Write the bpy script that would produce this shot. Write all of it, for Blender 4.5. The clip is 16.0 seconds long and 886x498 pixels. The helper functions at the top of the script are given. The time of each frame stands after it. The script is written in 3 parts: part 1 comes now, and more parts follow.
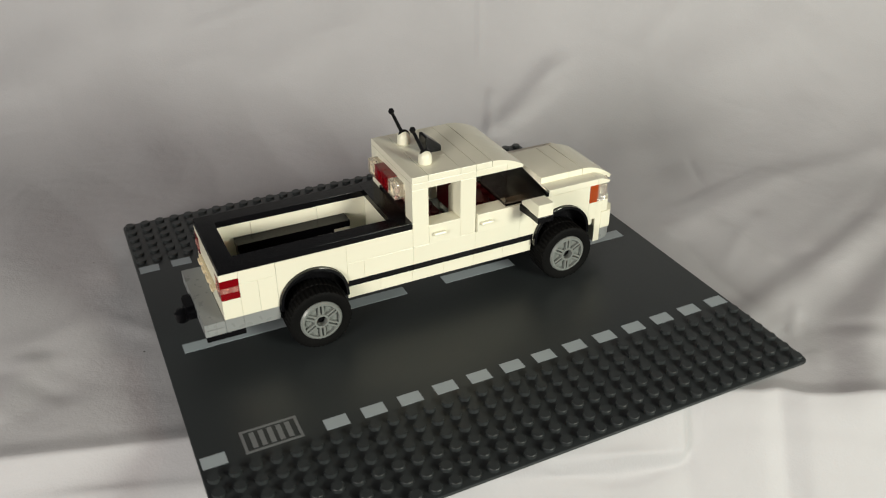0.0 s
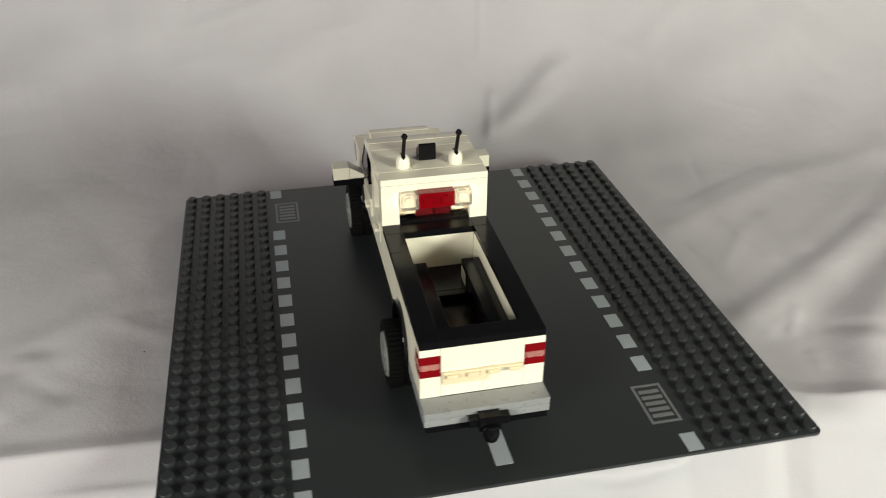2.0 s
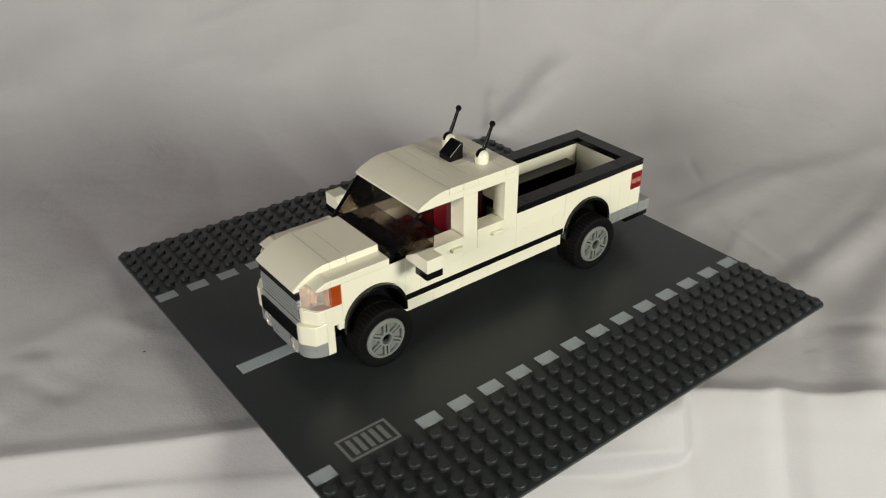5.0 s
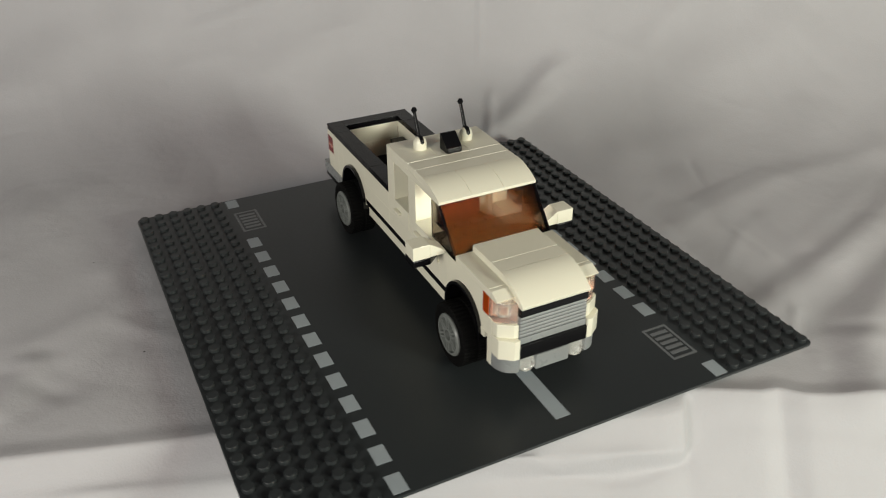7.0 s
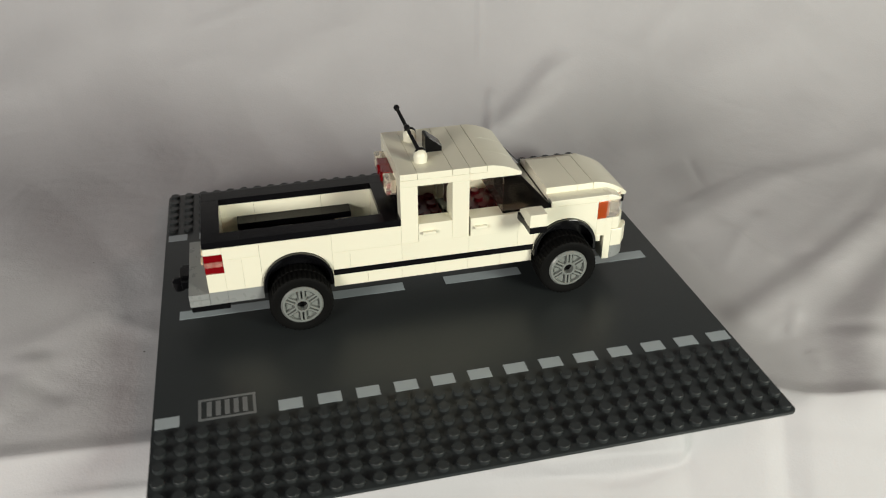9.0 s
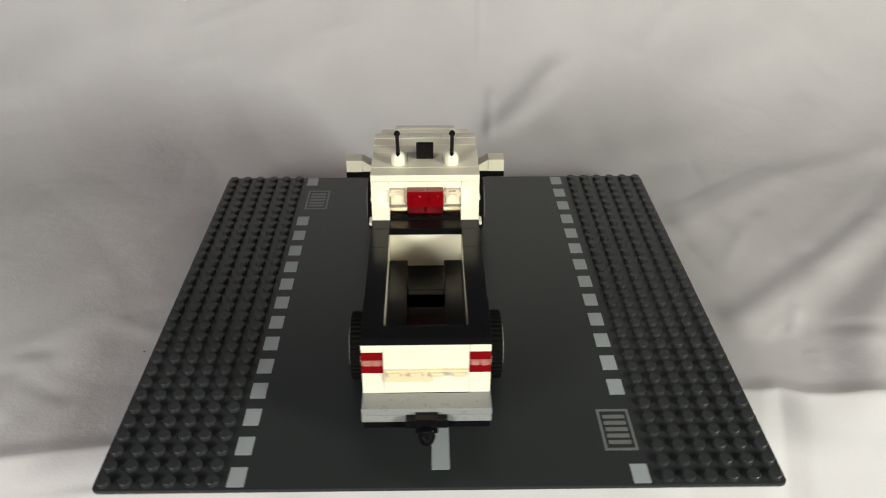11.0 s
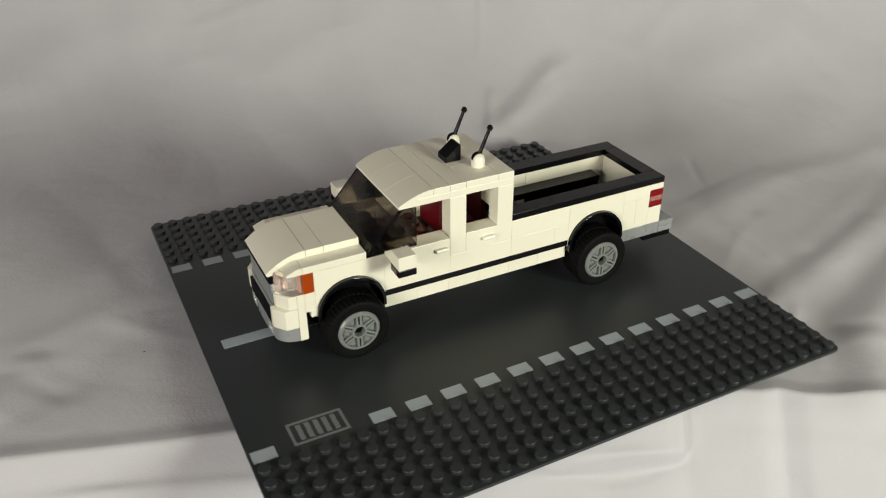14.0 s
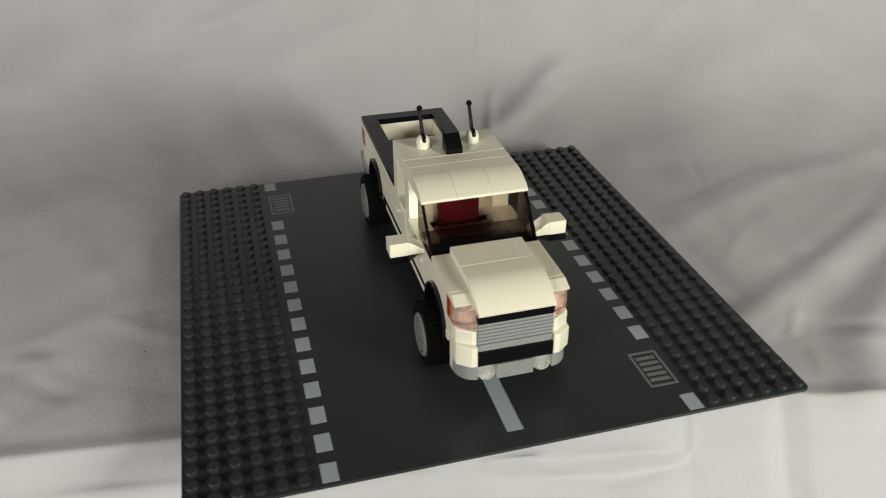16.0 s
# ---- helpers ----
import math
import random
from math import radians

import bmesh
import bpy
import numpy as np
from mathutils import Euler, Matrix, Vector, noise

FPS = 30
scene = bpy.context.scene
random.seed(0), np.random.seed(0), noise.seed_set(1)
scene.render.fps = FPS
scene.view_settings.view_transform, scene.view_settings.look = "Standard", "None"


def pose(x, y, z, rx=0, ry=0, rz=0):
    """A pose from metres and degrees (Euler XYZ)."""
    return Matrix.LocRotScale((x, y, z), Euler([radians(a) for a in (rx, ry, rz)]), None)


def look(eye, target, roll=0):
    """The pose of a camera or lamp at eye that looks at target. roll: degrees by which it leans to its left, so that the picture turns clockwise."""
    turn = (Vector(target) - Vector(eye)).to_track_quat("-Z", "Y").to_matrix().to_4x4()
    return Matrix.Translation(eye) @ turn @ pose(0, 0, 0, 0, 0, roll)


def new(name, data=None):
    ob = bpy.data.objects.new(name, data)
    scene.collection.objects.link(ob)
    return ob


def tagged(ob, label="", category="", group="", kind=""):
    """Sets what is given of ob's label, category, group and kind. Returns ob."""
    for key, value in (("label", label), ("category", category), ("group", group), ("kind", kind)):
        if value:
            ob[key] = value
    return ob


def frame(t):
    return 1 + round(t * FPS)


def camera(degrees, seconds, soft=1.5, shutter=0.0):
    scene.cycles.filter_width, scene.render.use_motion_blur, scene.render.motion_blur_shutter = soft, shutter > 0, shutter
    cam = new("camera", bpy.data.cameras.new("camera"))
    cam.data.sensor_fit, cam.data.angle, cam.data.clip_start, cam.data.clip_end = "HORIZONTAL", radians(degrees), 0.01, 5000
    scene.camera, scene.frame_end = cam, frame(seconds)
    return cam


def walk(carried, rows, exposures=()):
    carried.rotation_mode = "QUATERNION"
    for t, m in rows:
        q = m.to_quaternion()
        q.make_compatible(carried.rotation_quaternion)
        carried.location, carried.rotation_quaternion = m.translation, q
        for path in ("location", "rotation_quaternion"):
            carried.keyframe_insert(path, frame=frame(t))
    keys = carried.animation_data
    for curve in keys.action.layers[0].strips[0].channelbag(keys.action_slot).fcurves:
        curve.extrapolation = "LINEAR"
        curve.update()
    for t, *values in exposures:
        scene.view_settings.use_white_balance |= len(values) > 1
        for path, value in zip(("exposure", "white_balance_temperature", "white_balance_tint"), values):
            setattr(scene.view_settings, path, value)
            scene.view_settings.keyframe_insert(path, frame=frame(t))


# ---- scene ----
# One still camera before a slowly turning toy road plate with a brick-built pickup on it.
EYE, DOWN, AIM, LEAN = (0.0, -0.3559, 0.2347), radians(31.13), radians(0.24), -0.184
cam = camera(55.24, 16.0, soft=1.1, shutter=0.3)
VIEW = look(EYE, (EYE[0] + math.sin(AIM) * math.cos(DOWN), EYE[1] + math.cos(AIM) * math.cos(DOWN), EYE[2] - math.sin(DOWN)), LEAN)
walk(cam, [(0.0, VIEW), (16.0, VIEW)], exposures=[
    (0.0, 0.08), (0.5, 0.10), (1.0, 0.18), (1.5, 0.28), (2.5, 0.24), (3.0, 0.22), (3.5, 0.15), (4.0, 0.0), (6.5, -0.04), (7.0, -0.06), (7.5, 0.0),
    (8.0, 0.04), (10.5, 0.20), (11.0, 0.28), (12.0, 0.23), (12.5, 0.20), (13.0, 0.03), (14.0, 0.0), (16.0, -0.03)])

# ---- light: a dim room, two household lamps on either side of the camera, one amber lamp ----
world = bpy.data.worlds.new("room_light")
scene.world = world
world.use_nodes = True
world.node_tree.nodes["Background"].inputs["Color"].default_value = (0.93, 0.95, 1.0, 1)
world.node_tree.nodes["Background"].inputs["Strength"].default_value = 0.06


def desk_lamp(eye, target, watts, size, bulb):
    data = bpy.data.lights.new("desk_lamp", "AREA")
    data.shape, data.size, data.energy, data.color = "DISK", size, watts, bulb
    lamp = new("desk_lamp", data)
    lamp.matrix_world = look(eye, target)
    return lamp


PINKISH_BULB, GREENISH_BULB, AMBER_BULB = (1.0, 0.945, 0.86), (0.965, 0.975, 0.845), (1.0, 0.30, 0.06)
desk_lamp((-0.50, -0.76, 0.27), (0, 0.05, 0.03), 5.2, 0.30, PINKISH_BULB)
desk_lamp((0.56, -0.50, 0.23), (-0.02, 0.02, 0.06), 4.8, 0.22, GREENISH_BULB)
# a weak amber lamp higher up, which shows in the windscreen as the truck turns past it
desk_lamp((0.586, -0.349, 0.683), (0.018, -0.045, 0.055), 0.36, 0.17, AMBER_BULB)


# ---- materials ----
def material(name, color, rough=0.3, metal=0.0, spread=0.04, scale=60.0, bump=0.02, bump_scale=300.0, clear=0.0, ior=1.5, gloss_level=0.5, piece=0.0):
    """A surface with colour that drifts a little, uneven gloss and fine relief."""
    m = bpy.data.materials.new(name)
    m.use_nodes = True
    n, l = m.node_tree.nodes, m.node_tree.links
    b = n["Principled BSDF"]
    pos = n.new("ShaderNodeTexCoord")
    big = n.new("ShaderNodeTexNoise")
    big.inputs["Scale"].default_value, big.inputs["Detail"].default_value = scale, 4
    l.new(pos.outputs["Object"], big.inputs["Vector"])
    ramp = n.new("ShaderNodeMix")
    ramp.data_type = "RGBA"
    ramp.inputs[6].default_value = (*[c * (1 - spread) for c in color], 1)
    ramp.inputs[7].default_value = (*[min(1, c * (1 + spread)) for c in color], 1)
    l.new(big.outputs["Fac"], ramp.inputs["Factor"])
    out = ramp.outputs[2]
    if piece:
        info = n.new("ShaderNodeObjectInfo")
        rng = n.new("ShaderNodeMapRange")
        rng.inputs["To Min"].default_value, rng.inputs["To Max"].default_value = 1 - piece, 1 + piece * 0.3
        l.new(info.outputs["Random"], rng.inputs["Value"])
        hsv = n.new("ShaderNodeHueSaturation")
        l.new(out, hsv.inputs["Color"])
        l.new(rng.outputs["Result"], hsv.inputs["Value"])
        out = hsv.outputs["Color"]
    l.new(out, b.inputs["Base Color"])
    fine = n.new("ShaderNodeTexNoise")
    fine.inputs["Scale"].default_value, fine.inputs["Detail"].default_value = bump_scale, 5
    l.new(pos.outputs["Object"], fine.inputs["Vector"])
    gloss = n.new("ShaderNodeMapRange")
    gloss.inputs["To Min"].default_value, gloss.inputs["To Max"].default_value = rough * 0.8, min(1.0, rough * 1.25)
    l.new(fine.outputs["Fac"], gloss.inputs["Value"])
    l.new(gloss.outputs["Result"], b.inputs["Roughness"])
    if bump:
        bm = n.new("ShaderNodeBump")
        bm.inputs["Strength"].default_value, bm.inputs["Distance"].default_value = bump, 0.001
        l.new(fine.outputs["Fac"], bm.inputs["Height"])
        l.new(bm.outputs["Normal"], b.inputs["Normal"])
    b.inputs["Metallic"].default_value = metal
    b.inputs["Transmission Weight"].default_value = clear
    b.inputs["IOR"].default_value = ior
    b.inputs["Specular IOR Level"].default_value = gloss_level
    return m


WHITE = material("white_brick_plastic", (0.85, 0.83, 0.68), 0.24, spread=0.02, piece=0.025)
BLACK = material("black_brick_plastic", (0.005, 0.005, 0.006), 0.2, gloss_level=0.2)
GREY = material("light_grey_plastic", (0.27, 0.285, 0.285), 0.28, spread=0.03, piece=0.05)
RIM_GREY = material("greenish_grey_plastic", (0.19, 0.205, 0.195), 0.32, spread=0.05)
RED = material("dark_red_plastic", (0.10, 0.004, 0.008), 0.3)
RED_CLEAR = material("clear_red_plastic", (0.32, 0.003, 0.008), 0.12, clear=0.4, bump=0.0)
PINK_CLEAR = material("pale_clear_red_plastic", (0.55, 0.20, 0.17), 0.12, clear=0.5, bump=0.0)
CREAM = material("aged_cream_plastic", (0.80, 0.68, 0.46), 0.28)
# cream with shade put into its colour, as the clear shells cast no shadow
SHADED_CREAM = material("shaded_cream_plastic", (0.46, 0.41, 0.31), 0.4)
PINK = material("pinkish_reflector", (0.32, 0.15, 0.10), 0.35)
ORANGE_CLEAR = material("clear_orange_plastic", (0.75, 0.11, 0.008), 0.1, clear=0.55, bump=0.0)
CLEAR = material("clear_plastic", (0.95, 0.91, 0.84), 0.08, clear=0.92, bump=0.0, spread=0.0)
SMOKE = material("smoky_clear_plastic", (0.37, 0.325, 0.285), 0.05, clear=1.0, bump=0.0, spread=0.0, ior=1.3)
SMOKE_PALE = material("pale_smoky_clear_plastic", (0.62, 0.56, 0.48), 0.05, clear=1.0, bump=0.0, spread=0.0, ior=1.3)
RUBBER = material("tyre_rubber", (0.004, 0.004, 0.004), 0.65, gloss_level=0.10, bump=0.15, bump_scale=900)
PLATE = material("dark_grey_baseplate", (0.0250, 0.0292, 0.0308), 0.36, gloss_level=0.38, spread=0.08, scale=25, bump=0.02, bump_scale=500)
STUDS = material("dark_grey_stud_plastic", (0.0250, 0.0292, 0.0308), 0.42, gloss_level=0.4, spread=0.06, scale=90)
FENDER = material("glossy_black_fender_plastic", (0.003, 0.003, 0.004), 0.07, gloss_level=0.4)
GRATE = material("grey_grate_print", (0.15, 0.16, 0.165), 0.4, spread=0.06, scale=200)
MARKING = material("pale_grey_road_print", (0.33, 0.375, 0.40), 0.4, spread=0.06, scale=200)


def cloth_material():
    m = material("off_white_bed_sheet", (0.50, 0.497, 0.516), 0.85, spread=0.09, scale=16.0, bump=0.0)
    n, l = m.node_tree.nodes, m.node_tree.links
    b = n["Principled BSDF"]
    pos = n.new("ShaderNodeTexCoord")
    cross = n.new("ShaderNodeTexNoise")
    cross.inputs["Scale"].default_value, cross.inputs["Detail"].default_value = 900, 3
    l.new(pos.outputs["Object"], cross.inputs["Vector"])
    crease = n.new("ShaderNodeTexNoise")
    crease.inputs["Scale"].default_value, crease.inputs["Detail"].default_value, crease.inputs["Distortion"].default_value = 14, 6, 0.6
    l.new(pos.outputs["Object"], crease.inputs["Vector"])
    b1, b2 = n.new("ShaderNodeBump"), n.new("ShaderNodeBump")
    b1.inputs["Strength"].default_value, b1.inputs["Distance"].default_value = 0.35, 0.004
    b2.inputs["Strength"].default_value, b2.inputs["Distance"].default_value = 0.2, 0.0006
    l.new(crease.outputs["Fac"], b1.inputs["Height"])
    l.new(cross.outputs[0], b2.inputs["Height"])
    mid = n.new("ShaderNodeTexNoise")
    mid.inputs["Scale"].default_value, mid.inputs["Detail"].default_value = 55, 5
    l.new(pos.outputs["Object"], mid.inputs["Vector"])
    b3 = n.new("ShaderNodeBump")
    b3.inputs["Strength"].default_value, b3.inputs["Distance"].default_value = 0.45, 0.0012
    l.new(mid.outputs["Fac"], b3.inputs["Height"])
    l.new(b1.outputs["Normal"], b3.inputs["Normal"])
    l.new(b3.outputs["Normal"], b2.inputs["Normal"])
    l.new(b2.outputs["Normal"], b.inputs["Normal"])
    b.inputs["Sheen Weight"].default_value = 0.15
    return m


CLOTH = cloth_material()

# ---- shapes; all plans in millimetres ----
MM = 0.001


def link(name, mesh, mat, parent, at=(0, 0, 0), label=""):
    if not mesh.materials:
        mesh.materials.append(mat)
    ob = new(name, mesh)
    ob.parent = parent
    ob.location = [c * MM for c in at]
    return tagged(ob, label)


def finish(bm, name, smooth=38):
    bmesh.ops.recalc_face_normals(bm, faces=bm.faces)
    mesh = bpy.data.meshes.new(name)
    bm.to_mesh(mesh)
    bm.free()
    if smooth:
        mesh.shade_smooth()
        mesh.set_sharp_from_angle(angle=radians(smooth))
    mesh.transform(Matrix.Scale(MM, 4))
    return mesh


BOXES = {}


def box(name, x, y, z, mat, parent, label="", round_by=0.13, gap=0.02):
    """A brick between the given pairs, with softened edges and a hair of a joint round it."""
    size = tuple(round(abs(b - a) - 2 * gap, 3) for a, b in (x, y, z))
    key = (size, mat.name, round_by)
    if key not in BOXES:
        bm = bmesh.new()
        bmesh.ops.create_cube(bm, size=1, matrix=Matrix.Diagonal((*size, 1)))
        if round_by:
            bmesh.ops.bevel(bm, geom=bm.edges[:], offset=min(round_by, min(size) * 0.3), segments=2, affect="EDGES", profile=0.5)
        BOXES[key] = finish(bm, name, 10)
    return link(name, BOXES[key], mat, parent, [(a + b) / 2 for a, b in (x, y, z)], label)


def prism(name, outline, lo, hi, mat, parent, axis="y", label="", round_by=0.25, at=(0, 0, 0)):
    """An outline pushed along an axis: (x, z) along y, (x, y) along z, (y, z) along x."""
    bm = bmesh.new()
    put = {"y": lambda a, b, c: (a, c, b), "z": lambda a, b, c: (a, b, c), "x": lambda a, b, c: (c, a, b)}[axis]
    ends = [[bm.verts.new(put(a, b, c)) for a, b in outline] for c in (lo, hi)]
    bm.faces.new(ends[0])
    bm.faces.new(ends[1][::-1])
    for i in range(len(outline)):
        j = (i + 1) % len(outline)
        bm.faces.new((ends[0][i], ends[1][i], ends[1][j], ends[0][j]))
    bmesh.ops.recalc_face_normals(bm, faces=bm.faces)
    if round_by:
        sharp = [e for e in bm.edges if len(e.link_faces) == 2 and e.calc_face_angle() > radians(30)]
        bmesh.ops.bevel(bm, geom=sharp, offset=round_by, segments=2, affect="EDGES", profile=0.5, clamp_overlap=True)
    return link(name, finish(bm, name, 13), mat, parent, at, label)


def lathe(name, profile, mat, parent, axis="z", at=(0, 0, 0), steps=32, label="", mesh=None):
    """A turned shape: profile of (radius, height)."""
    if mesh is None:
        bm = bmesh.new()
        rings = []
        for r, h in profile:
            ring = []
            for k in range(steps):
                a = 2 * math.pi * k / steps
                c, s = r * math.cos(a), r * math.sin(a)
                ring.append(bm.verts.new({"z": (c, s, h), "y": (c, h, s), "x": (h, c, s)}[axis]))
            rings.append(ring)
        for p, q in zip(rings, rings[1:]):
            for k in range(steps):
                bm.faces.new((p[k], p[(k + 1) % steps], q[(k + 1) % steps], q[k]))
        for ring in (rings[0], rings[-1]):
            bm.faces.new(ring)
        bmesh.ops.remove_doubles(bm, verts=bm.verts, dist=1e-5)
        mesh = finish(bm, name)
    return link(name, mesh, mat, parent, at, label)


def rod(name, a, b, r0, r1, mat, parent, steps=14):
    """A slim tapered rod between two points."""
    a, b = Vector(a), Vector(b)
    bm = bmesh.new()
    m = Matrix.Translation((a + b) / 2) @ (b - a).to_track_quat("Z", "Y").to_matrix().to_4x4()
    bmesh.ops.create_cone(bm, cap_ends=True, segments=steps, radius1=r0, radius2=r1, depth=(b - a).length, matrix=m)
    return link(name, finish(bm, name), mat, parent)


# ---- the sheet: draped over the table, up the wall behind ----
def soft(a, b, v):
    k = np.clip((v - a) / (b - a), 0, 1)
    return k * k * (3 - 2 * k)


def sheet():
    xs = np.concatenate([np.linspace(-1.1, -0.46, 60), np.linspace(-0.455, 0.455, 520), np.linspace(0.46, 1.1, 60)])
    ss = np.concatenate([np.linspace(-0.50, -0.13, 30), np.linspace(-0.126, 0.02, 90), np.linspace(0.023, 0.47, 260)])
    x, s = np.meshgrid(xs, ss)
    ridge = np.interp(x, [-1.1, -0.1765, -0.1112, -0.0710, 0.0949, 0.1064, 0.1400, 0.1486, 0.1592, 0.1918, 1.1],
                      [-0.2059, -0.1100, -0.1004, -0.0927, -0.0734, -0.0705, -0.0725, -0.0705, -0.0744, -0.0782, -0.1454])
    floor, foot, bend = -0.0120, 0.284, 0.085
    run = foot - 0.005 * np.cos(x * 3)
    y = np.zeros_like(s)
    z = np.zeros_like(s)
    # from the ridge forward: a slope that faces the room, then the table's front
    front = s < 0
    y[front] = s[front] * 0.66
    z[front] = -0.0105 + 0.75 * s[front]
    # behind the ridge: a short dip, the flat, a wide bend and the wall
    flat = run - bend
    back = (s >= 0) & (s < flat)
    y[back], z[back] = s[back], (-0.0105 + (floor + 0.0105) * soft(0.0, 0.012, s))[back]
    arc = bend * math.pi / 2
    turn = (s >= flat) & (s < flat + arc)
    ang = (s - flat) / bend
    y[turn] = (flat + bend * np.sin(ang))[turn]
    z[turn] = (floor + bend * (1 - np.cos(ang)))[turn]
    wall = s >= flat + arc
    y[wall] = run[wall]
    z[wall] = (floor + bend + s - flat - arc)[wall]
    y = y + ridge * (1 - soft(0.0, 0.40, s))
    # the covered block that lifts the slope, with a square corner
    block = (1 - soft(0.1035, 0.1085, x)) * soft(-0.02, 0.05, x) * soft(-0.032, -0.018, s) * (1 - soft(-0.003, 0.001, s))
    y = y - 0.008 * block
    # folds: from and to a place across and along the sheet, breadth, lift
    lift = np.zeros_like(s)
    q = s + ridge * (1 - soft(0.0, 0.40, s))
    for x0, q0, x1, q1, w, h in FOLDS_EAST + FOLDS_WEST + FOLDS_WALL + FOLDS_FINE + FOLDS_SLOPE:
        dx, dq = x1 - x0, q1 - q0
        n2 = dx * dx + dq * dq
        k = np.clip(((x - x0) * dx + (q - q0) * dq) / n2, -0.15, 1.15)
        d = np.hypot(x - x0 - k * dx, q - q0 - k * dq)
        lift += h * np.exp(-(d / w) ** 2) * soft(-0.15, 0.15, k) * (1 - soft(0.85, 1.15, k))
    rough = np.array([noise.noise((a * 6, b * 6, 3)) * 0.004 + noise.noise((a * 19 + b * 9, b * 11 - a * 6, 9)) * 0.0016 + abs(noise.noise((a * 22 + b * 16, b * 9 - a * 8, 5))) * 0.0022
                      for a, b in zip(x.ravel(), s.ravel())]).reshape(x.shape)
    lift += rough * soft(0.004, 0.05, np.abs(s)) * 0.8
    tilt = np.clip((s - flat) / arc, 0, 1) * math.pi / 2
    y, z = y - lift * np.sin(tilt), z + lift * np.cos(tilt)
    rows, cols = x.shape
    verts = np.stack([x, y, z], -1).reshape(-1, 3)
    i = np.arange(rows * cols).reshape(rows, cols)
    quads = np.stack([i[:-1, :-1], i[:-1, 1:], i[1:, 1:], i[1:, :-1]], -1).reshape(-1, 4)
    mesh = bpy.data.meshes.new("backdrop_sheet")
    mesh.from_pydata(verts.tolist(), [], quads.tolist())
    mesh.shade_smooth()
    mesh.materials.append(CLOTH)
    return tagged(new("backdrop_sheet", mesh), "off-white creased bed sheet draped over table and wall", "sheet", kind="structure")


# beside the plate: broad folds that run from the room's side out towards the wall
FOLDS_EAST = [
    (0.188, -0.087, 0.204, -0.032, 0.015, 0.0045), (0.204, -0.032, 0.268, 0.043, 0.016, 0.0050), (0.268, 0.043, 0.345, 0.110, 0.02, 0.0044),
    (0.144, -0.024, 0.205, 0.028, 0.012, 0.0030), (0.205, 0.028, 0.259, 0.078, 0.012, 0.0036), (0.259, 0.078, 0.336, 0.148, 0.016, 0.0036),
    (0.130, 0.067, 0.174, 0.106, 0.012, 0.0015), (0.174, 0.106, 0.225, 0.143, 0.011, 0.0018), (0.225, 0.143, 0.326, 0.182, 0.013, 0.0018),
    (0.192, 0.091, 0.206, 0.048, 0.006, 0.0012), (0.168, 0.081, 0.186, 0.038, 0.003, 0.0008), (0.169, -0.028, 0.180, -0.007, 0.003, 0.0008),
]
FOLDS_WEST = [
    (-0.192, -0.087, -0.188, -0.043, 0.01, 0.0018), (-0.168, -0.072, -0.153, -0.024, 0.012, -0.0011), (-0.206, -0.043, -0.144, 0.014, 0.01, 0.0009),
    (-0.182, 0.024, -0.153, 0.091, 0.008, 0.0007), (-0.249, 0.081, -0.192, 0.177, 0.016, 0.0011), (-0.326, 0.005, -0.230, 0.043, 0.012, 0.0011),
]
# on the wall: long shallow pulls and one pinched corner
FOLDS_WALL = [
    (0.230, 0.168, 0.282, 0.224, 0.02, 0.0012), (0.288, 0.177, 0.392, 0.229, 0.02, 0.0018), (0.115, 0.168, 0.192, 0.196, 0.02, 0.0018),
    (0.035, 0.192, 0.038, 0.238, 0.004, 0.0018), (0.038, 0.196, 0.088, 0.266, 0.009, 0.0038), (0.055, 0.212, 0.094, 0.252, 0.006, 0.0012),
    (-0.323, 0.251, -0.200, 0.303, 0.022, 0.0026), (0.184, 0.251, 0.273, 0.303, 0.022, 0.0030), (-0.138, 0.251, -0.055, 0.303, 0.016, 0.0020),
    (0.146, 0.276, 0.200, 0.339, 0.008, 0.0012), (0.030, 0.268, 0.031, 0.375, 0.0025, 0.0011), (-0.182, 0.293, -0.091, 0.330, 0.006, 0.0010),
    (-0.376, 0.224, -0.278, 0.243, 0.016, 0.0022),
]
# thin creases across wall and flat
FOLDS_FINE = [
    (0.181, 0.241, 0.236, 0.219, 0.0028, 0.00021), (0.169, 0.169, 0.169, 0.125, 0.0028, -0.00050), (0.133, 0.090, 0.225, 0.159, 0.0050, 0.00042),
    (0.206, 0.054, 0.271, 0.125, 0.0075, 0.00067), (0.156, 0.035, 0.182, 0.079, 0.0037, 0.00038), (-0.305, 0.266, -0.290, 0.220, 0.0037, -0.00038),
    (-0.308, 0.190, -0.287, 0.198, 0.0037, -0.00038), (-0.266, 0.104, -0.265, 0.131, 0.0037, 0.00038), (-0.177, -0.085, -0.178, -0.048, 0.0075, -0.00067),
    (-0.203, -0.052, -0.162, -0.071, 0.0050, -0.00050), (0.155, -0.032, 0.171, -0.015, 0.0022, 0.00029), (0.174, -0.042, 0.175, -0.054, 0.0031, 0.00038),
    (-0.093, 0.288, -0.060, 0.297, 0.0037, 0.00034), (-0.200, 0.257, -0.151, 0.272, 0.0050, 0.00038), (0.111, 0.290, 0.166, 0.266, 0.0050, 0.00038),
    (0.258, 0.290, 0.297, 0.246, 0.0050, -0.00042), (-0.197, 0.066, -0.153, 0.008, 0.0063, -0.00042), (-0.164, -0.012, -0.123, -0.031, 0.0050, 0.00042),
    (0.073, 0.247, 0.107, 0.276, 0.0050, 0.00042),
]
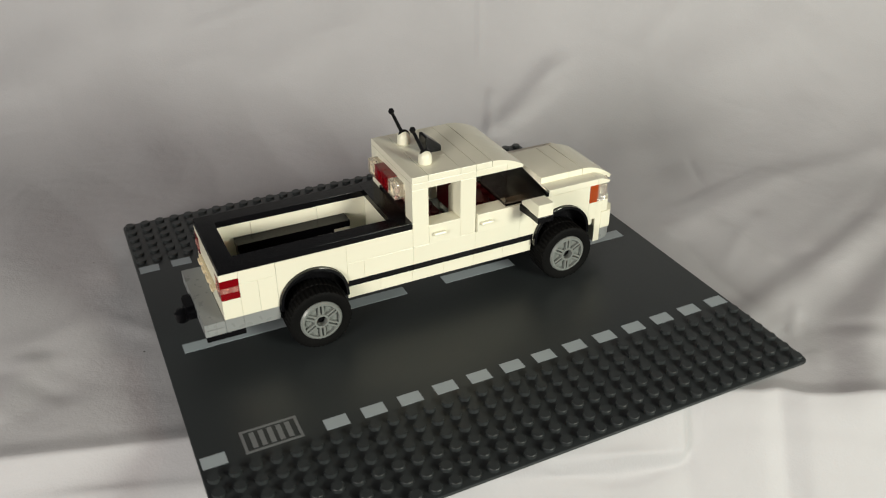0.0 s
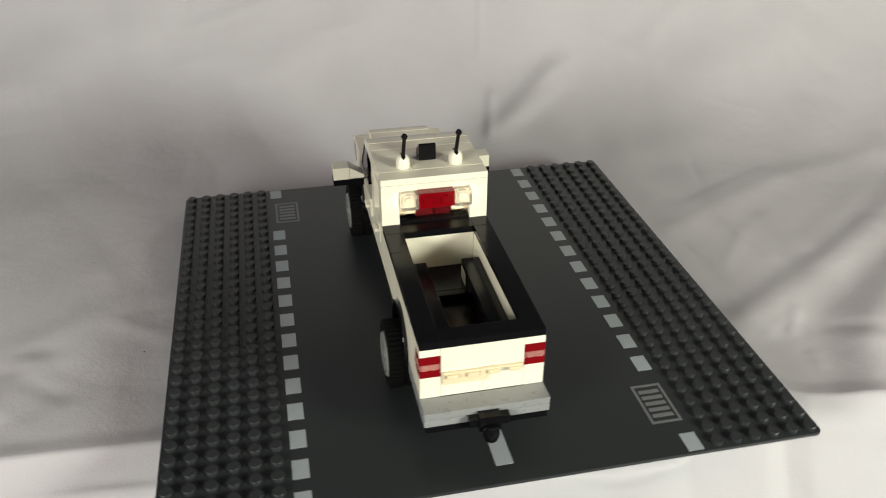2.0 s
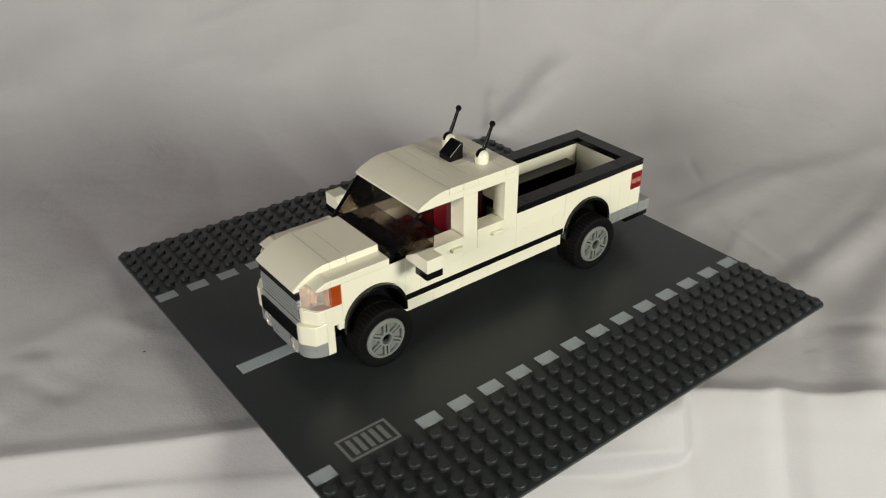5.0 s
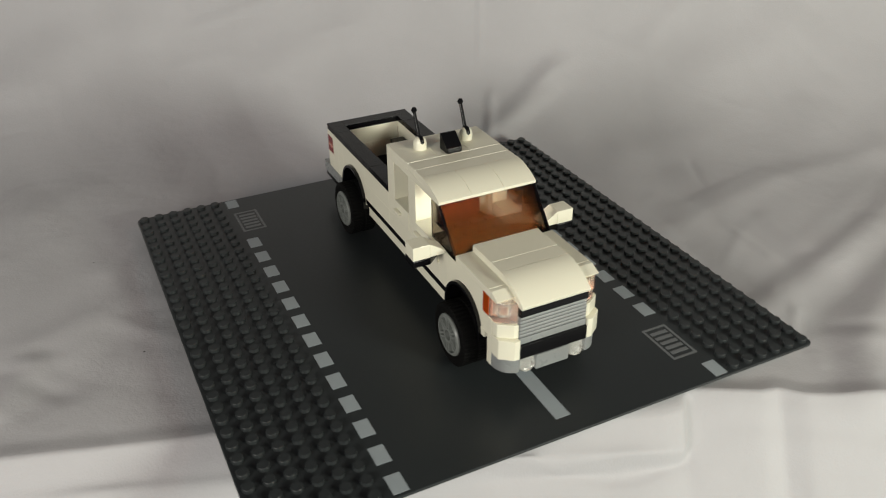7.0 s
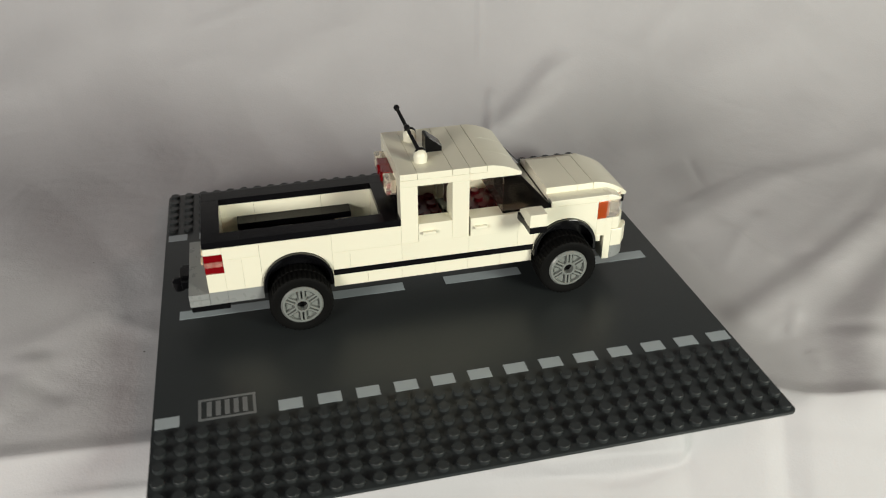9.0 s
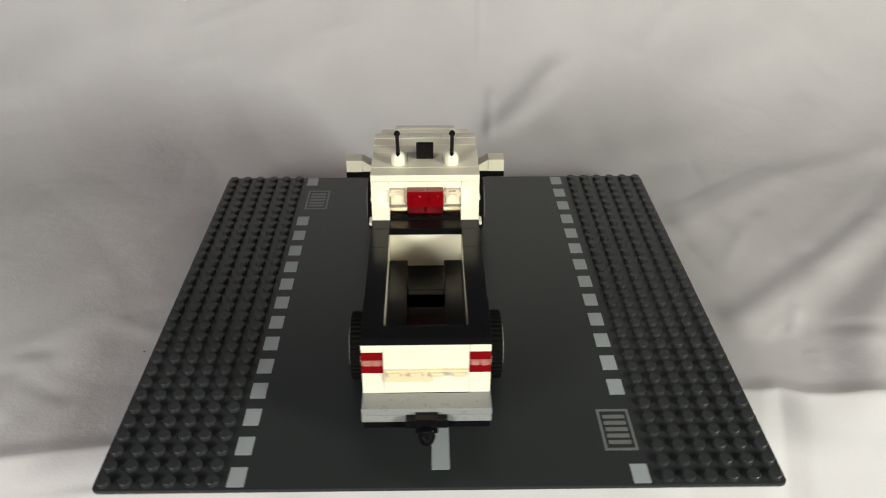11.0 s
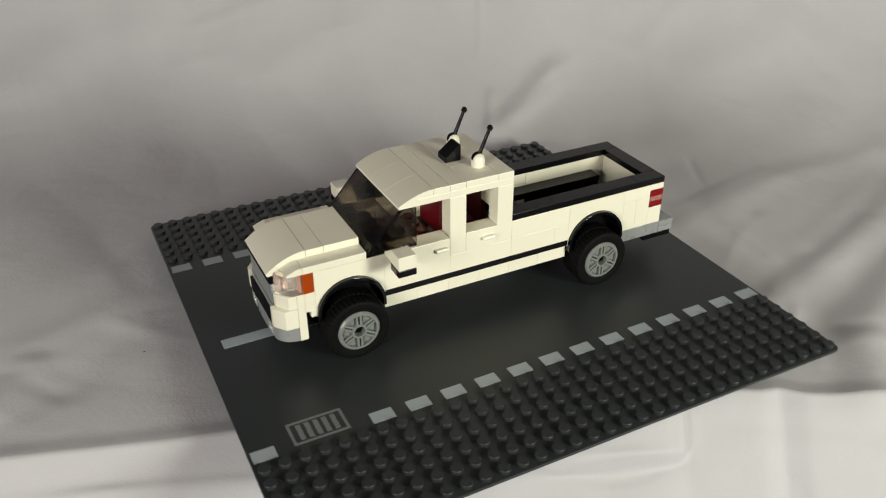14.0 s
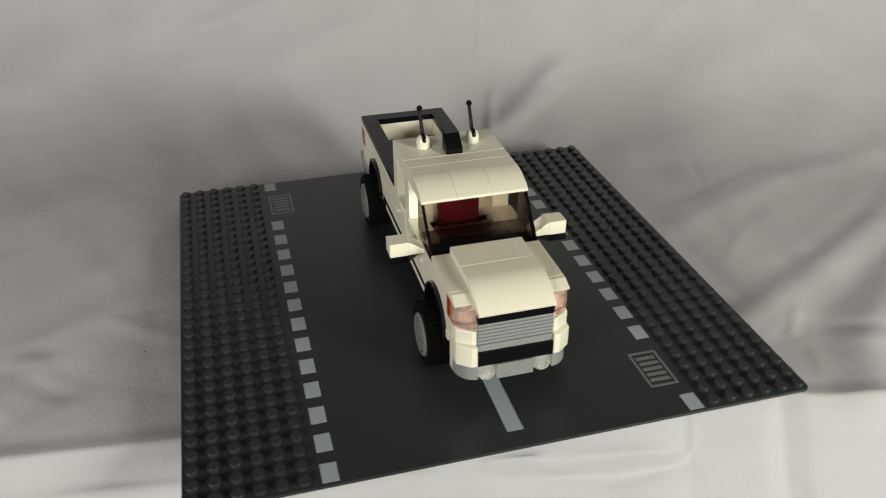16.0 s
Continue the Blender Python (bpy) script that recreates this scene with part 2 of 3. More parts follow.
# on the slope before the ridge
FOLDS_SLOPE = [
    (0.018, -0.1045, 0.040, -0.1000, 0.0025, 0.0030), (0.045, -0.1020, 0.076, -0.1085, 0.006, -0.0030), (0.076, -0.1085, 0.106, -0.0975, 0.006, -0.0030),
    (-0.150, -0.126, -0.010, -0.109, 0.005, 0.0030), (-0.075, -0.127, 0.000, -0.112, 0.004, 0.0030), (-0.200, -0.132, -0.120, -0.128, 0.006, 0.0020),
    (0.010, -0.100, 0.100, -0.096, 0.005, 0.0020), (0.115, -0.078, 0.190, -0.088, 0.008, 0.0020), (0.125, -0.092, 0.200, -0.102, 0.006, 0.0018),
]
cloth = sheet()

# a few specks of dark lint caught on the sheet
LINT = material("dark_lint", (0.03, 0.025, 0.02), 0.9)
for number, (x, y, r) in enumerate(((-0.139, -0.040, 0.45), (-0.086, -0.076, 0.6), (0.120, -0.025, 0.4), (-0.190, 0.040, 0.4))):
    bm = bmesh.new()
    bmesh.ops.create_icosphere(bm, subdivisions=1, radius=r, matrix=Matrix.Diagonal((1.6, 0.7, 0.5, 1)))
    for v in bm.verts:
        v.co += noise.noise_vector(v.co * 3 + Vector((number, 0, 0))) * r * 0.3
    near = min(cloth.data.vertices, key=lambda p: (p.co.x - x) ** 2 + (p.co.y - y) ** 2)
    speck = link("lint_speck", finish(bm, "lint_speck"), LINT, None)
    speck.location = near.co + Vector((0, 0, r * 0.25 * MM))
    tagged(speck, "tiny dark lint speck lying on the sheet", "lint", "lint on the sheet")

# ---- what turns ----
OFF_X, OFF_Y = -0.0082, 0.0014
# seconds and degrees; the table turns at about 38.8 degrees a second, a little unevenly
TURNS = [(0.0, 25.33), (0.5, 43.42), (1.0, 62.70), (1.5, 82.01), (2.0, 101.58), (2.5, 121.06), (3.0, 139.73), (3.5, 159.61), (4.0, 178.69),
         (5.25, 227.9), (6.5, 277.12), (7.0, 295.78), (7.5, 315.69), (8.0, 334.96), (9.25, 383.3), (10.5, 431.63), (11.0, 450.58), (11.5, 470.5),
         (12.0, 489.18), (12.5, 508.54), (13.0, 527.3), (13.5, 547.46), (14.0, 566.37), (14.5, 586.58), (15.0, 605.72), (15.5, 625.75), (16.0, 644.75)]


def turned(degrees, carried=Matrix()):
    """The pose of a thing on the table, which leans a hair, when the table has turned so far."""
    return pose(0, 0, 0, 0, 0, degrees) @ pose(0, 0, 0, 0.19, -0.06, 0) @ pose(OFF_X, OFF_Y, 0) @ carried


turntable = new("turntable")
tagged(turntable, "low round white turntable under the road plate", "turntable")
lathe("platter", [(0, -6), (78, -6), (80, -5), (80, -2.0), (79, -1.6), (0, -1.6)], WHITE, turntable, steps=48)
lathe("foot", [(0, -11.8), (50, -11.8), (48, -6), (0, -6)], GREY, turntable, steps=32)

# ---- the road plate ----
plate = new("baseplate")
tagged(plate, "dark grey studded toy road baseplate with white dashed lines", "baseplate")


def rounded_rect(w, h, r, steps=5):
    pts = []
    for cx, cy, a0 in ((w - r, h - r, 0), (r - w, h - r, 90), (r - w, r - h, 180), (w - r, r - h, 270)):
        for k in range(steps + 1):
            a = radians(a0 + 90 * k / steps)
            pts.append((cx + r * math.cos(a), cy + r * math.sin(a)))
    return pts


prism("slab", rounded_rect(127.9, 127.9, 3.0), -1.5, 0.0, PLATE, plate, "z", round_by=0.4)
for side in (1, -1):
    def at_side(x0, x1, y0, y1):
        return sorted((x0 * side, x1 * side)), sorted((y0 * side, y1 * side))
    for k in range(-1, 13):
        x0 = 117.1 if k < 0 else 77.6 - 16.18 * k
        x1 = 126.7 if k < 0 else x0 - 9.8
        xx, yy = at_side(x0, x1, 71.8 + 0.6 * side, 78.2 + 0.6 * side)
        box("lane_dash", xx, yy, (0, 0.14), MARKING, plate, "pale grey printed road dash" if k == 0 else "", round_by=0, gap=0)
    grate = tagged(new("drain_grate"), "pale grey printed drain grate")
    grate.parent = plate
    for x0, x1, y0, y1 in ((86.6, 87.8, 63.5, 76.5), (108.6, 109.8, 63.5, 76.5), (87.8, 108.6, 63.5, 64.6), (87.8, 108.6, 75.4, 76.5)):
        xx, yy = at_side(x0, x1, y0, y1)
        box("grate_edge", xx, yy, (0, 0.14), GRATE, grate, round_by=0, gap=0)
    for k in range(5):
        c = 91.0 + 3.6 * k
        xx, yy = at_side(c - 1.0, c + 1.0, 65.6, 74.4)
        box("grate_bar", xx, yy, (0, 0.14), GRATE, grate, round_by=0.0, gap=0)
    for x0, x1 in ((10.5, 50.0), (70.0, 118.8)):
        xx, yy = at_side(x0, x1, -3.4, 3.4)
        box("centre_line", xx, yy, (0, 0.14), MARKING, plate, round_by=0, gap=0)

STUD = [(2.5, 0.0), (2.5, 1.45), (2.28, 1.7), (0, 1.7)]
stud_mesh = None
rest = bmesh.new()
for side in (1, -1):
    for row in range(6):
        for col in range(32):
            cx, cy = -124 + 8 * col, side * (124 - 8 * row)
            if side == -1 and row >= 3:
                m = Matrix.Translation((cx, cy, 0.8))
                bmesh.ops.create_cone(rest, cap_ends=True, segments=16, radius1=2.45, radius2=2.3, depth=1.7, matrix=m)
            else:
                ob = lathe("stud", STUD, STUDS, plate, at=(cx, cy, 0), steps=16, mesh=stud_mesh)
                stud_mesh = ob.data
tagged(link("stud_band", finish(rest, "stud_band"), STUDS, plate), kind="stuff")

# ---- the pickup ----
truck = new("pickup_truck")
tagged(truck, "white brick-built toy pickup truck with black bed rails", "toy truck")


def group(name, label="", parent=truck):
    g = new(name)
    g.parent = parent
    return tagged(g, label)


def arch_side(x0, x1, z0, z1, cx, rx, cz, top):
    """A side panel with a round wheel opening cut from below."""
    pts = [(x0, z0), (x0, z1), (x1, z1), (x1, z0)]
    cut = []
    for k in range(25):
        a = math.pi * k / 24
        cut.append((cx + rx * math.cos(a), cz + (top - cz) * math.sin(a)))
    return pts + cut


def ring(cx, cz, rx, rz, thick, low):
    """The outline of a fender band."""
    out = [(cx + rx * math.cos(math.pi * k / 24), cz + rz * math.sin(math.pi * k / 24)) for k in range(25)]
    ins = [(cx + (rx - thick) * math.cos(math.pi * k / 24), cz + (rz - thick) * math.sin(math.pi * k / 24)) for k in range(24, -1, -1)]
    return [(cx + rx, low)] + out + [(cx - rx, low), (cx - rx + thick, low)] + ins + [(cx + rx - thick, low)]


box("chassis", (-94, 90), (-15.5, 15.5), (13.2, 22.8), BLACK, truck, "black chassis plates")
for s in (1, -1):
    def yy(a, b):
        return sorted((a * s, b * s))
    # sills and black stripe between the wheels
    for k in range(6):
        box("sill_brick", (-46.4 + 16 * k, -30.4 + 16 * k), yy(15.6, 22.5), (16.4, 23.4), WHITE, truck)
    for x0, x1 in ((-46.4, -14.4), (-14.4, 17.6), (17.6, 49.6)):
        box("side_stripe", (x0, x1), yy(15.6, 23.9), (23.4, 26.5), BLACK, truck)
    # bed side
    box("bed_side_brick", (-46.4, -38.4), yy(16, 24), (26.5, 35.6), WHITE, truck)
    box("bed_side_brick", (-38.4, -14.4), yy(16, 24), (26.5, 35.6), WHITE, truck)
    box("bed_side_brick", (-46.4, -14.4), yy(16, 24), (35.6, 45.2), WHITE, truck, gap=0.03)
    box("bed_side_brick", (-86.4, -78.4), yy(16, 24), (22.8, 38.8), WHITE, truck)
    box("bed_side_brick", (-94.4, -86.4), yy(16, 24), (22.8, 38.8), WHITE, truck)
    box("bed_side_brick", (-94.4, -78.4), yy(16, 24), (38.8, 45.2), WHITE, truck, gap=0.03)
    box("bed_side_brick", (-102.4, -94.4), yy(16, 24), (22.8, 32.4), WHITE, truck)
    box("bed_side_brick", (-102.4, -94.4), yy(16, 24), (42.0, 45.2), WHITE, truck)
    prism("wheel_arch_panel", arch_side(-78.35, -46.45, 22.9, 45.15, -62.4, 15.9, 22.9, 38.4), *yy(17.55, 23.95), WHITE, truck, round_by=0)
    prism("wheel_arch_panel", arch_side(49.65, 81.55, 22.9, 45.15, 65.6, 15.9, 22.9, 38.4), *yy(17.55, 23.95), WHITE, truck, round_by=0)
    for cx in (-62.4, 65.6):
        box("wheel_well", (cx - 15.6, cx + 15.6), yy(17.05, 17.5), (18.0, 38.0), BLACK, truck, round_by=0)
        prism("fender", ring(cx, 22.9, 15.8, 15.3, 1.5, 20.4), *yy(17.5, 25.6), FENDER, truck, round_by=0.15, label="glossy black wheel arch")
    box("bed_inner_wall", (-78.3, -46.5), yy(15.95, 16.95), (26.0, 45.1), WHITE, truck, round_by=0)
    # rear lamp: red, clear, red
    lamp = group("tail_lamp", "clear red tail lamp with a clear band")
    box("red_lens", (-102.5, -94.4), yy(16, 24.05), (32.4, 35.8), RED_CLEAR, lamp)
    box("clear_lens", (-102.5, -94.4), yy(16, 24.05), (35.8, 38.4), PINK_CLEAR, lamp)
    box("red_lens", (-102.5, -94.4), yy(16, 24.05), (38.4, 42.0), RED_CLEAR, lamp)
    for x0 in (-101.4, -97.6):
        box("lamp_bead", (x0, x0 + 2.4), yy(23.4, 24.5), (35.9, 38.3), CLEAR, lamp, round_by=0.5)
    for y0 in (17.2, 20.6):
        box("lamp_bead", (-103.0, -101.8), yy(y0, y0 + 2.4), (35.9, 38.3), CLEAR, lamp, round_by=0.5)
    # cab side
    box("cab_side_brick", (-14.4, 17.6), yy(16, 24), (26.5, 35.6), WHITE, truck)
    box("cab_side_brick", (17.6, 41.6), yy(16, 24), (26.5, 35.6), WHITE, truck)
    box("cab_side_brick", (41.6, 49.6), yy(16, 24), (26.5, 45.2), WHITE, truck)
    box("cab_pillar", (-14.4, -6.4), yy(16, 24), (35.6, 64.4), WHITE, truck)
    box("cab_pillar", (9.6, 17.6), yy(16, 24), (35.6, 64.4), WHITE, truck)
    box("roof_beam", (-14.4, 17.6), yy(16, 24), (64.4, 67.6), WHITE, truck)
    box("roof_beam", (17.6, 33.6), yy(16, 24), (64.4, 67.6), WHITE, truck)
    rear_door = group("rear_door", "white rear door with a small moulded handle")
    box("door_panel", (-6.4, 9.6), yy(16.05, 24.25), (35.6, 45.2), WHITE, rear_door)
    box("door_handle", (-4.6, 1.6), yy(24.2, 26.3), (39.8, 41.5), WHITE, rear_door, round_by=0.5)
    front_door = group("front_door", "white front door with a small moulded handle")
    box("door_panel", (18.2, 41.4), yy(16.05, 25.0), (35.6, 45.2), WHITE, front_door)
    box("door_handle", (19.6, 25.8), yy(24.9, 27.0), (39.8, 41.5), WHITE, front_door, round_by=0.5)
    # wing, headlamp and bumper corner
    box("bonnet_ledge", (57.6, 86.0), yy(15.9, 24), (45.2, 48.4), WHITE, truck)
    prism("bonnet_ledge_tip", [(86.05, 45.25), (86.05, 48.35), (88.2, 48.35), (93.4, 46.3), (92.6, 45.25)], *yy(15.9, 24), WHITE, truck)
    box("wing_post", (49.6, 57.6), yy(16, 23.9), (45.2, 47.0), SMOKE, truck)
    box("wing_brick", (81.6, 86.5), yy(16, 24), (26.2, 35.6), WHITE, truck)
    box("wing_tab", (80.6, 84.0), yy(22, 24.3), (23.4, 27.0), WHITE, truck)
    box("wing_column", (86.0, 89.6), yy(16, 24), (12.6, 35.6), WHITE, truck)
    head = group("headlamp", "clear headlamp with an orange indicator")
    box("indicator", (81.7, 86.4), yy(16, 24), (35.6, 45.2), ORANGE_CLEAR, head)
    prism("headlamp_lens", [(86.5, 16.2 * s), (96.6, 16.2 * s), (94.6, 20.5 * s), (91.2, 23.9 * s), (86.5, 23.9 * s)], 35.7, 45.1, CLEAR, head, "z")
    box("reflector", (86.7, 87.9), yy(16.4, 22.6), (36.4, 44.4), PINK, head)
    box("lamp_bead", (88.0, 92.6), yy(17.0, 21.4), (37.6, 43.2), CLEAR, head, round_by=0.8)
    prism("bumper_corner", [(89.6, 16.1 * s), (97.4, 16.1 * s), (97.0, 18.0 * s), (93.2, 23.6 * s), (89.6, 23.9 * s)], 29.2, 35.6, WHITE, truck, "z")
    prism("bumper_corner", [(89.6, 16.1 * s), (99.3, 16.1 * s), (99.3, 18.6 * s), (95.2, 24.0 * s), (89.6, 24.2 * s)], 19.7, 29.1, WHITE, truck, "z")
    quarter = [(89.6, 15.8 * s)] + [(89.6 + 9.4 * math.cos(a), (15.8 if k == 0 else 15.8 + 8.2 * math.sin(a)) * s) for k, a in enumerate([math.pi / 2 * j / 10 for j in range(11)])]
    prism("grey_bumper_corner", quarter, 12.8, 19.6, GREY, truck, "z")
    # wing mirror
    mirror = group("wing_mirror", "white wing mirror on a black arm")
    prism("mirror_arm", [(40.5, 24.0 * s), (42.5, 23.8 * s), (50.0, 32.0 * s), (50.0, 40.2 * s), (41.6, 40.2 * s), (41.6, 32.0 * s)], 42.0, 45.2, BLACK, mirror, "z")
    prism("mirror_slope", [(24.6 * s, 45.3), (24.6 * s, 47.0), (32.0 * s, 51.6), (32.0 * s, 45.3)], 41.8, 49.6, WHITE, mirror, "x")
    box("mirror_shell", (41.6, 49.7), yy(32.0, 40.0), (45.2, 51.6), WHITE, mirror)

# bed: rails, inner front and tail walls, floor and its black plate
rail = group("bed_rail", "glossy black tiled bed rail")
for s in (1, -1):
    a, b = sorted((15.9 * s, 24 * s))
    for x0, x1 in ((-102.4, -86.4), (-86.4, -38.4), (-38.4, -22.4), (-22.4, -14.4)):
        box("rail_tile", (x0, x1), (a, b), (45.2, 48.4), BLACK, rail)
box("rail_tile", (-102.4, -94.4), (-15.9, 15.9), (45.2, 48.4), BLACK, rail)
box("rail_tile", (-22.4, -14.4), (-15.9, 15.9), (45.2, 48.4), BLACK, rail)
box("bed_front_wall", (-22.4, -14.4), (-15.9, 15.9), (26, 45.2), WHITE, truck)
box("bed_floor", (-94.4, -42.4), (-15.9, 15.9), (22.8, 26.0), BLACK, truck, "black bed floor")
box("bed_floor", (-42.4, -22.4), (-15.9, 15.9), (26.0, 29.2), BLACK, truck)
box("bed_block", (-46.2, -42.5), (-7.8, 7.8), (26.1, 29.1), BLACK, truck)
for s in (1, -1):
    a, b = sorted((7.9 * s, 15.85 * s))
    box("bed_bench", (-87.0, -33.0), (a, b), (35.4, 38.6), BLACK, truck, "black bench tile in the bed")
    for x0, x1, mat in ((-86.5, -78.5, BLACK), (-78.5, -46.4, BLACK), (-46.4, -41.0, BLACK), (-41.0, -33.2, WHITE)):
        box("bench_block", (x0, x1), (a, b), (26.1 if x1 < -40 else 29.3, 35.3), mat, truck)
# tail: white bricks with a row of four clips and a printed plate
box("tail_brick", (-102.4, -94.4), (-15.95, 15.95), (35.6, 45.2), WHITE, truck)
box("tail_brick", (-102.4, -94.4), (-15.95, 0), (22.8, 35.6), WHITE, truck, gap=0.02)
box("tail_brick", (-102.4, -94.4), (0, 15.95), (22.8, 35.6), WHITE, truck, gap=0.02)
tailplate = group("tail_trim", "cream tail trim with four small clips")
box("trim_plate", (-103.3, -102.45), (-2.0, 15.4), (28.6, 33.4), CREAM, tailplate)
box("trim_ledge", (-103.6, -102.45), (-15.4, 15.4), (33.4, 34.4), CREAM, tailplate)
for y in (-12, -4, 4, 12):
    box("clip", (-104.6, -103.2), (y - 2.2, y + 2.2), (31.8, 33.6), CREAM, tailplate, round_by=0.4)
# rear bumper and tow hitch
bumper = group("rear_bumper", "light grey rear step bumper")
box("bumper_top", (-111.4, -102.45), (-24.2, 24.2), (19.7, 22.7), GREY, bumper)
box("bumper_base", (-111.4, -102.45), (-24.2, 24.2), (16.4, 19.6), GREY, bumper)
box("bumper_under", (-111.0, -94), (-23.6, 23.6), (13.2, 16.3), BLACK, bumper)
for s in (1, -1):
    a, b = sorted((16 * s, 24.1 * s))
    for x0, x1 in ((-102.4, -94.4), (-94.4, -78.4)):
        box("bumper_side", (x0, x1), (a, b), (16.4, 22.8), GREY, bumper)
hitch = group("tow_hitch", "black tow hitch behind the bumper")
box("hitch_block", (-115.0, -111.45), (-7.8, 7.8), (16.4, 20.0), BLACK, hitch)
box("hitch_block", (-115.8, -111.45), (-4.2, 4.2), (14.6, 21.2), BLACK, hitch)
lathe("hitch_ball", [(0, -3.2), (2.6, -3.2), (3.2, -1), (3.2, 1.4), (2.0, 2.6), (0, 2.8)], BLACK, hitch, at=(-117.0, 0, 15.2), steps=20)
box("hitch_arm", (-117.0, -113.5), (-1.8, 1.8), (13.6, 16.2), BLACK, hitch)

# cab back: brow over the window, smoky window, light bar
box("cab_back_brow", (-14.4, -8), (-15.9, 15.9), (61.2, 67.6), WHITE, truck)
window = group("rear_window", "smoky clear rear window")
box("rear_pane", (-12.6, -11.2), (-15.8, 15.8), (48.5, 61.1), SMOKE_PALE, window, round_by=0.1)
box("window_bar", (-12.8, -11.0), (-0.7, 0.7), (48.5, 61.1), SMOKE_PALE, window, round_by=0.1)
box("window_base", (-14.3, -9), (-15.8, 15.8), (45.3, 49.4), BLACK, window)
bar = group("light_bar", "red and clear light bar over the rear window")
for y0 in (-8.0, 0.0):
    box("red_light", (-19.2, -14.5), (y0, y0 + 8), (57.6, 65.0), RED_CLEAR, bar, gap=0.02)
    lathe("red_light_stud", [(0, -0.7), (2.2, -0.7), (2.4, 0.2), (0, 0.2)], RED_CLEAR, bar, "x", at=(-19.2, y0 + 4, 61.2), steps=18)
for s in (1, -1):
    a, b = sorted((8.1 * s, 16.0 * s))
    shell = group("clear_light", "square clear lamp with a round knob", bar)
    box("clear_shell", (-19.4, -14.5), (a, b), (57.2, 65.0), CLEAR, shell, round_by=0.5)
    lathe("clear_knob", [(0, -0.3), (1.9, -0.3), (2.1, 0), (2.1, 1.8), (0, 1.8)], CLEAR, shell, "x", at=(-18.4, 12.05 * s, 61.2), steps=18)
    box("lamp_back", (-16.6, -14.42), (a + 0.9, b - 0.9), (58.0, 64.2), SHADED_CREAM, shell, round_by=0.1)

# roof
for x0, x1 in ((-14.4, -6.4), (9.6, 17.6), (17.6, 25.6)):
    box("roof_tile", (x0, x1), (-24.1, 24.1), (67.6, 70.8), WHITE, truck, gap=0.09)
for y0, y1 in ((-24.1, -8), (-8, 8), (8, 24.1)):
    box("roof_tile", (-6.4, 9.6), (y0, y1), (67.6, 70.8), WHITE, truck, gap=0.05)


def bow(x0, x1, top, low, under, steps=14, power=1.9):
    """A curved slope seen from the side, falling from x0 to x1."""
    pts = [(x0, under[0])]
    pts += [(x0 + (x1 - x0) * k / steps, top - (top - low) * (k / steps) ** power) for k in range(steps + 1)]
    return pts + [(x1 - 0.5, under[1])]


for y0, y1 in ((-24.1, -8.05), (-7.95, 7.95), (8.05, 24.1)):
    prism("roof_curve", bow(25.7, 42.0, 70.8, 65.9, (67.6, 64.5)) [:-1] + [(42.0, 64.6), (33.6, 64.5), (33.6, 67.6)], y0, y1, WHITE, truck, round_by=0.05)
box("roof_header", (33.7, 40.6), (-23.2, 23.2), (63.6, 64.5), BLACK, truck)
wedge = prism("roof_wedge", [(1.8, 70.85), (1.8, 78.6), (3.0, 78.8), (9.6, 73.6), (9.6, 70.85)], -3.9, 3.9, BLACK, truck, label="black sloped brick on the roof", round_by=0.35)
for s in (1, -1):
    aerial = group("roof_aerial", "black lever aerial in a white round socket")
    lathe("socket", [(0, 0), (3.1, 0), (3.2, 2.6), (2.9, 4.2), (2.2, 5.3), (1.2, 5.9), (0, 6.1)], WHITE, aerial, at=(-2.4, 12 * s, 70.8), steps=24)
    lathe("hinge", [(0, -0.9), (2.7, -0.9), (3.0, 0), (2.7, 0.9), (0, 0.9)], BLACK, aerial, "y", at=(-2.2, 12 * s, 74.6), steps=20)
    rod("lever", (-2.6, 12 * s, 75.0), (-8.0, 12 * s, 87.2), 0.95, 0.75, BLACK, aerial)
    lathe("tip", [(0, -1.5), (0.9, -1.2), (1.5, 0), (0.9, 1.2), (0, 1.5)], BLACK, aerial, at=(-8.2, 12 * s, 87.7), steps=16)

# windscreen: one sloped pane, two triangular sides
screen = group("windscreen", "smoky clear wrap-around windscreen")
prism("front_pane", [(57.2, 46.6), (41.4, 64.2), (40.0, 64.2), (55.6, 46.6)], -23.6, 23.6, SMOKE, screen, round_by=0)
for s in (1, -1):
    a, b = sorted((22.5 * s, 23.7 * s))
    prism("side_pane", [(33.8, 46.6), (55.4, 46.6), (39.8, 64.2), (33.8, 64.2)], a, b, SMOKE, screen, round_by=0)
    a, b = sorted((22.9 * s, 24.05 * s))
    prism("pane_rim", [(57.4, 46.7), (41.6, 64.3), (40.6, 64.3), (56.3, 46.7)], a, b, FENDER, screen, round_by=0.38)
box("screen_base", (33.8, 57.6), (-23.7, 23.7), (45.2, 46.5), SMOKE, screen, round_by=0.1)
box("cowl", (50.0, 57.5), (-16, 16), (45.3, 46.9), BLACK, truck, "black cowl under the windscreen")

for pane in screen.children[:] + window.children[:]:
    if pane.type == "MESH" and pane.data.materials[0] in (SMOKE, SMOKE_PALE):
        pane.visible_shadow = False

